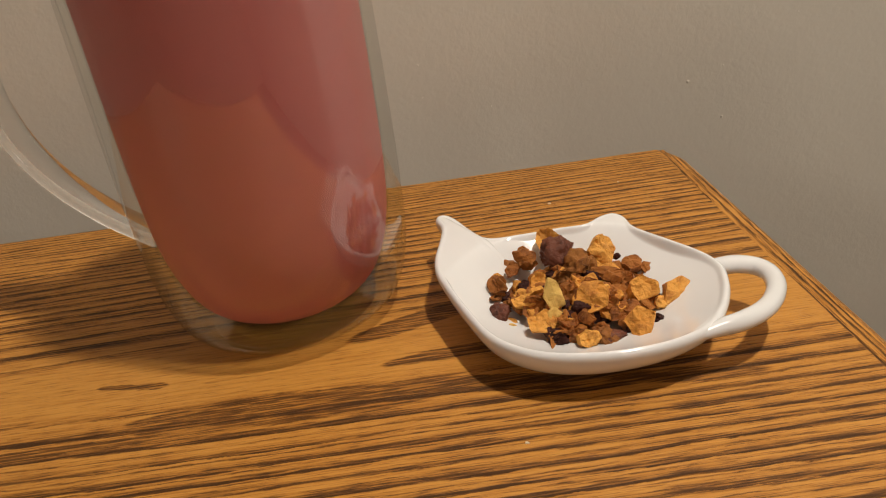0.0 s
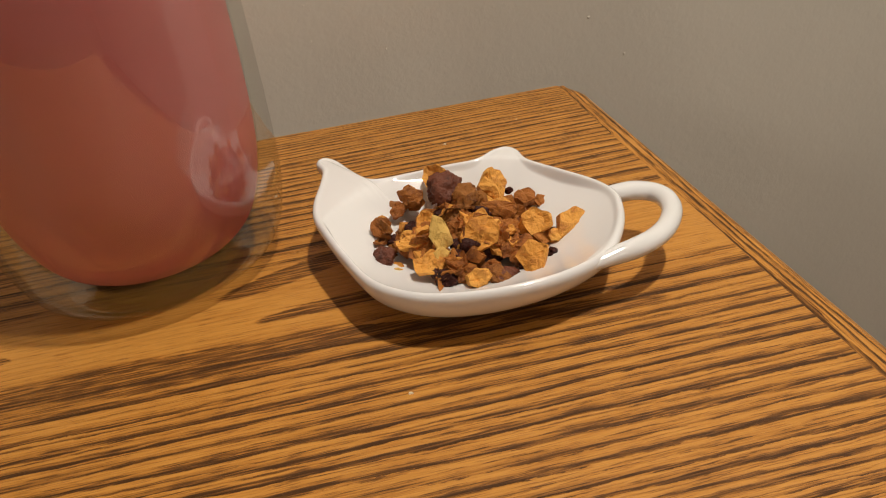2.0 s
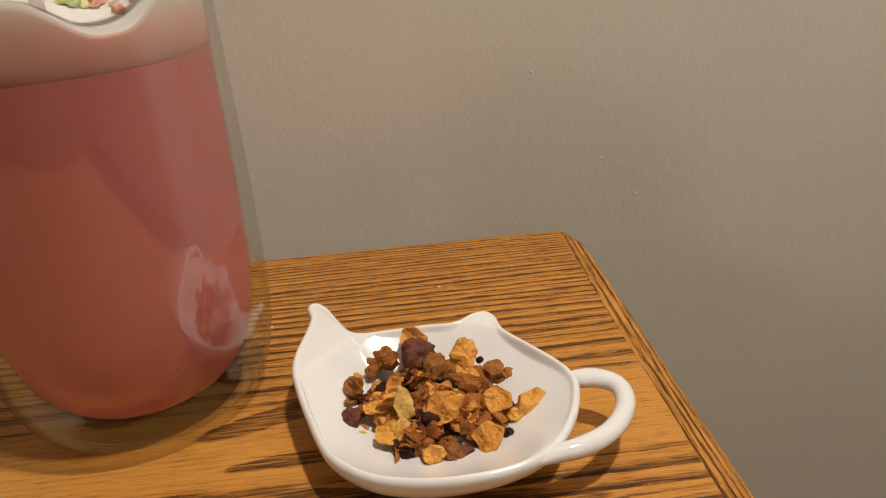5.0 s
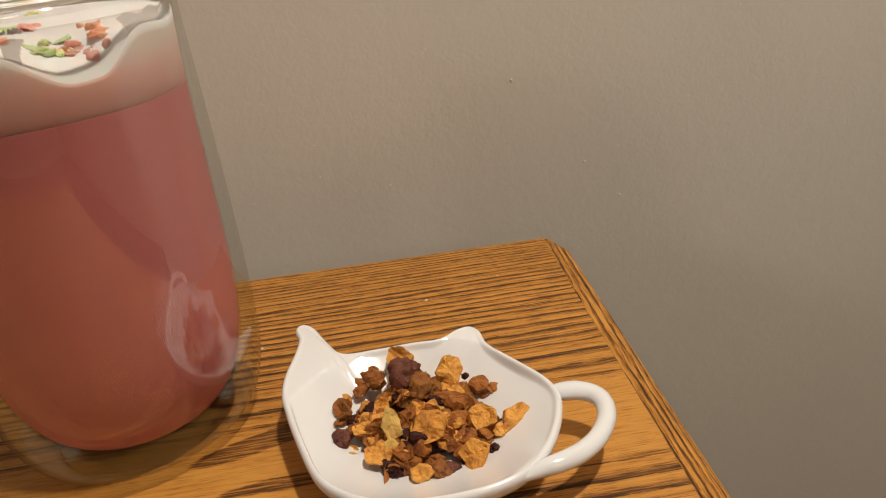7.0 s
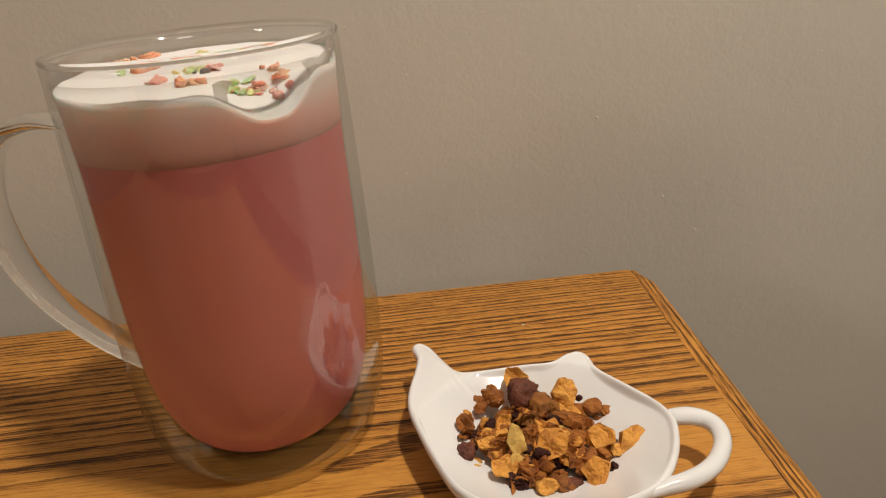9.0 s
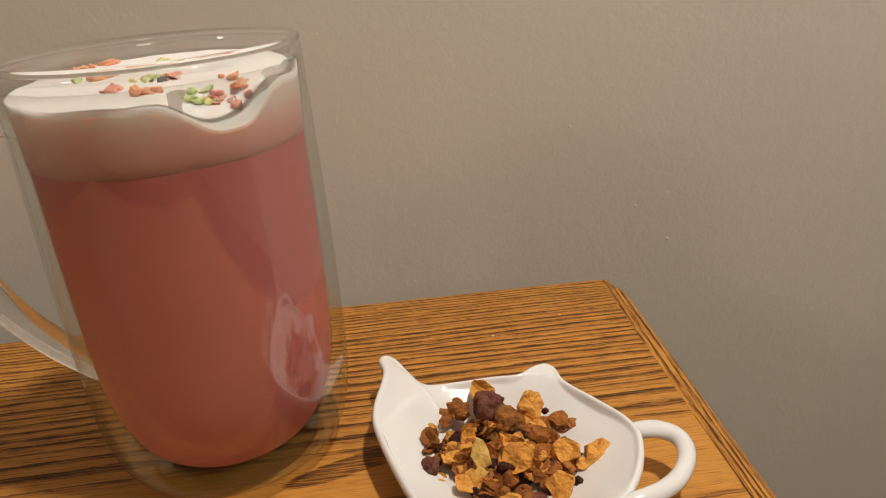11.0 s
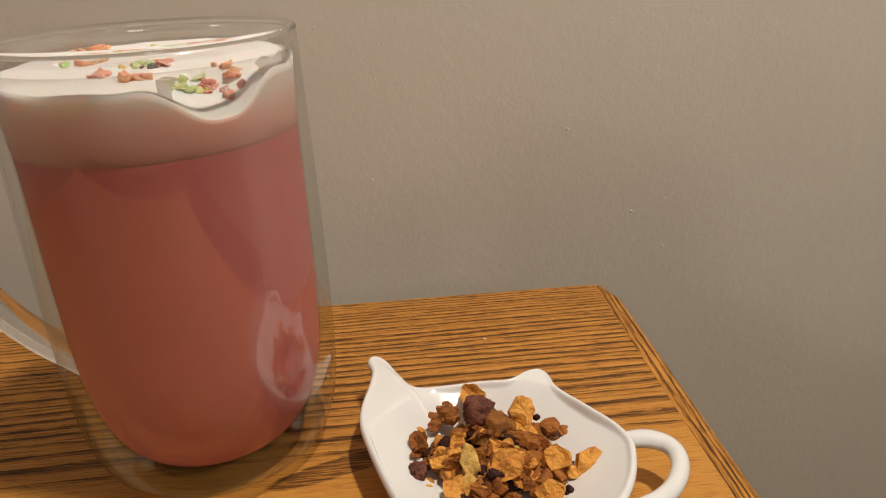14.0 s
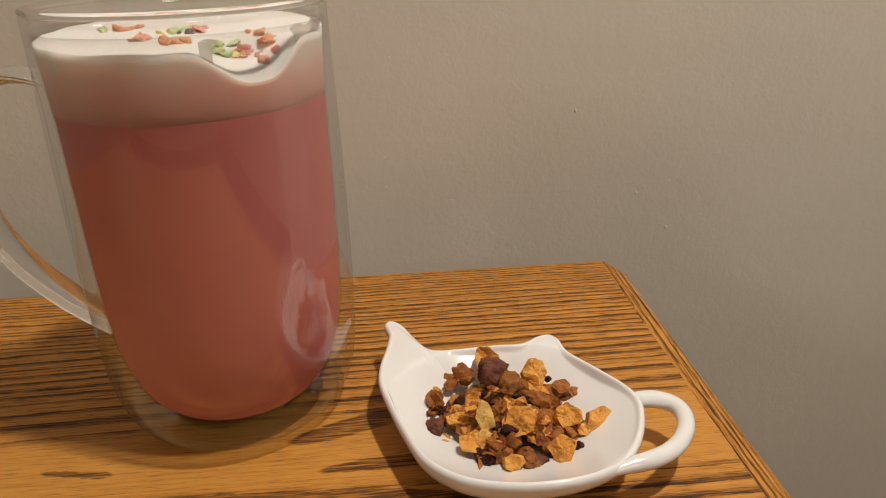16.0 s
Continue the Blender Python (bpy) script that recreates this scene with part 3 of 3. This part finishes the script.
def tilt(lean, spread):
    """Mostly facing up and towards the open front of the heap."""
    return Euler((radians(lean + rng.uniform(-spread, spread)), radians(rng.uniform(-spread, spread)), radians(rng.uniform(-35, 35)))).to_matrix().to_4x4()


for i, (x, y, z, w, h) in enumerate(CHIPS):
    fruit("apple_piece", chip_mesh(w / 1000 * 0.98, h / 1000 * 1.05, rng.uniform(0.0022, 0.0042), i + 1, 1.1, 0.9), ORANGE, spot(x, y, z), tilt(44, 14), "rough orange-brown piece of dried apple", False)
for i, (x, y, z, w, h) in enumerate(TOASTED):
    fruit("apple_piece", chip_mesh(w / 1000 * 1.0, h / 1000 * 1.1, rng.uniform(0.0026, 0.0046), i + 31, 1.0, 0.9), TOAST, spot(x, y, z), tilt(40, 22), "toasted brown piece of dried apple", False)
for i, (x, y, z, w, h) in enumerate(RAISINS):
    fruit("raisin", lump_mesh(w / 1000, h / 1000, i + 40.5, 1.25), PLUM if i == 0 else BROWN, spot(x, y, z - 1.5), tilt(20, 25), "wrinkled purple-brown raisin on the heap" if i == 0 else "wrinkled brown dried apple chunk")
for i, (x, y, z, w, h) in enumerate(PEELS):
    for k in range(6):
        fruit("apple_peel", chip_mesh(w / 1000 * rng.uniform(0.42, 0.75), h / 1000 * rng.uniform(0.4, 0.75), 0.0014, i * 7 + k + 140, 2.8), (BROWN, TOAST, TOAST)[k % 3],
              spot(x + rng.uniform(-0.28, 0.28) * w, y + rng.uniform(-0.22, 0.22) * h, z - 2.5 + 1.0 * k), tilt(42, 45), "crumpled toasted piece of dried apple peel", False)
for i, (x, y, z, w, h) in enumerate(BERRIES):
    fruit("dark_berry", lump_mesh(w / 1000 * 0.88, h / 1000 * 0.9, i + 70.5, 1.0), PLUM if i in (0, 2) else DARK, spot(x, y, z), tilt(15, 30), "dark purple dried berry piece")
for i, (x, y, z, w, h) in enumerate(RINDS):
    fruit("rind_piece", chip_mesh(w / 1000, h / 1000 * 1.1, 0.0014, i + 90, 0.6), YELLOW, spot(x, y, z), tilt(48, 12), "pale yellow slice of dried rind")

# middling pieces over the heap
for i in range(75):
    a, q = rng.uniform(0, 2 * math.pi), math.sqrt(rng.random()) * 0.95
    x, y = -71 + 27 * q * math.cos(a), -138 + 21 * q * math.sin(a)
    z = 6.0 + 8.5 * (1 - q * q)
    s = rng.uniform(3.5, 8.0)
    fruit("apple_piece", chip_mesh(s / 1000, s / 1000 * rng.uniform(0.6, 1.0), rng.uniform(0.0018, 0.0034), i + 800, 1.6), TOAST if rng.random() < 0.68 else ORANGE, spot(x, y, z), tilt(35, 50), "broken orange-brown piece of dried apple", False)

# the smaller crumbs between and below, many dark to paint shade into the gaps
for i in range(85):
    a, q = rng.uniform(0, 2 * math.pi), math.sqrt(rng.random())
    x, y = -72 + 25 * q * math.cos(a), -139 + 21 * q * math.sin(a)
    z = 5.5 + max(0.0, 10 * (1 - q * q)) * rng.uniform(0.3, 0.95)
    s = rng.uniform(3.2, 7.5)
    pick = rng.random()
    if pick < 0.32:
        fruit("apple_piece", chip_mesh(s / 1000, s / 1000 * rng.uniform(0.6, 1.0), rng.uniform(0.0016, 0.003), i + 200), ORANGE, spot(x, y, z), tilt(25, 45), "small orange-brown crumb of dried apple", False)
    elif pick < 0.66:
        fruit("raisin", lump_mesh(s / 1000, s / 1000 * rng.uniform(0.6, 1.0), i + 300.5), BROWN, spot(x, y, z), tilt(10, 40), "small wrinkled brown fruit crumb")
    else:
        fruit("dark_berry", lump_mesh(s / 1000, s / 1000 * rng.uniform(0.6, 1.0), i + 400.5), DARK, spot(x, y, z), tilt(10, 40), "small dark dried berry crumb, also standing for shade in the gaps")


# ---- candied bits on the foam ----
def candy(name, colour):
    n = Net(name)
    v = n.coords()
    n.set(Base_Color=n.mix(n.noise(v, 500, 3), tuple(c * 0.9 + 0.06 for c in colour), tuple(min(1.0, c * 0.75 + 0.24) for c in colour)), Roughness=0.4)
    n.bsdf.inputs["Subsurface Weight"].default_value = 0.5
    n.bsdf.inputs["Subsurface Scale"].default_value = 0.002
    return n.mat


CANDY = {"orange": candy("orange_candy", (0.82, 0.30, 0.10)), "red": candy("coral_candy", (0.78, 0.27, 0.18)),
         "green": candy("green_candy", (0.55, 0.70, 0.28)), "yellow": candy("yellow_candy", (0.80, 0.68, 0.20)), "dark": candy("dark_candy", (0.02, 0.01, 0.01))}
BITS = [("orange", -24, 30, 6.5), ("orange", -30, 25, 5), ("yellow", -6, 30, 4), ("orange", -20, 5, 6), ("red", -8, -17, 5), ("orange", 2, -23, 7),
        ("green", 0, -4, 6), ("red", 6, -4, 6), ("dark", 4, -9, 2.5), ("yellow", -3, -2, 4), ("green", -26, 4, 4), ("green", 13, -21, 5), ("green", 17, -15, 5),
        ("red", 21, -19, 5.5), ("orange", 28, -17, 5.5), ("orange", 25, -12, 4), ("yellow", 19, -23, 3), ("red", 27, -23, 4)]
for i, (hue, x, y, s) in enumerate(BITS):
    for k in range(3):
        f = 0.8 if k == 0 else rng.uniform(0.3, 0.55)
        ob = part("candied_bit", chip_mesh(s / 1000 * f * 1.55, s / 1000 * f * 1.2, 0.0010, i * 3 + k + 600, 0.5), CANDY[hue])
        bx, by = (x + (k > 0) * rng.uniform(-4, 4)) / 1000, (y + (k > 0) * rng.uniform(-3, 3)) / 1000
        bz = top(math.atan2(by, bx), math.hypot(bx, by)) + 0.0001
        ob.matrix_world = Matrix.Translation(MUG + Vector((bx, by, bz))) @ Euler((rng.uniform(-0.3, 0.3), rng.uniform(-0.3, 0.3), rng.uniform(0, 3))).to_matrix().to_4x4()
        tagged(ob, f"small {hue if hue != 'red' else 'coral'} candied fruit bit lying on milk foam", "sprinkle", "candied bits on the foam")


# ---- raised specks in the wall paint ----
SPECKS = [(48, 609), (70, 584), (6, 664), (-259, 630), (-144, 618), (-219, 615), (-228, 673), (-180, 664), (-290, 692), (-71, 611), (-152, 611), (69, 616), (-111, 641),
          (-43, 685), (-111, 622), (90, 702), (-41, 687), (-136, 729), (112, 641), (-95, 573), (-60, 730), (140, 690), (30, 725), (-105, 700)]
bm = bmesh.new()
bmesh.ops.create_icosphere(bm, subdivisions=2, radius=1.0)
for v in bm.verts:
    v.co *= 1 + 0.25 * noise.noise(v.co * 1.7)
speck = mesh_of("paint_speck", bm, WALL)
for i, (x, z) in enumerate(SPECKS):
    s = 0.0008 * (0.9 if i < 3 else rng.uniform(0.35, 0.65))
    ob = new("paint_speck", speck)
    ob.parent = bpy.data.objects["wall_north"]
    ob.matrix_local = Matrix.LocRotScale((x / 1000, WALL_Y, z / 1000), Euler((0, rng.uniform(0, 3), 0)), (s * 1.2, s * 0.7, s))


# ---- tiny crumbs and one scratch mark on the table ----
CRUMB = plain_paint("pale_crumb", (0.80, 0.70, 0.52))
# the third lump stands for a scratch in the veneer
for i, (x, y, s) in enumerate(((-63, -46, 1.3), (-134, -66, 1.6), (-100, -193, 1.2), (-28, -33, 0.8))):
    ob = part("crumb", lump_mesh(s / 1000 * 0.9, s / 1000 * 0.6, i + 900.5), CRUMB)
    ob.location = (x / 1000, y / 1000, TOP + s * 0.0001)
    tagged(ob, "tiny pale fleck on the oak table", "crumb", "crumbs on the table")
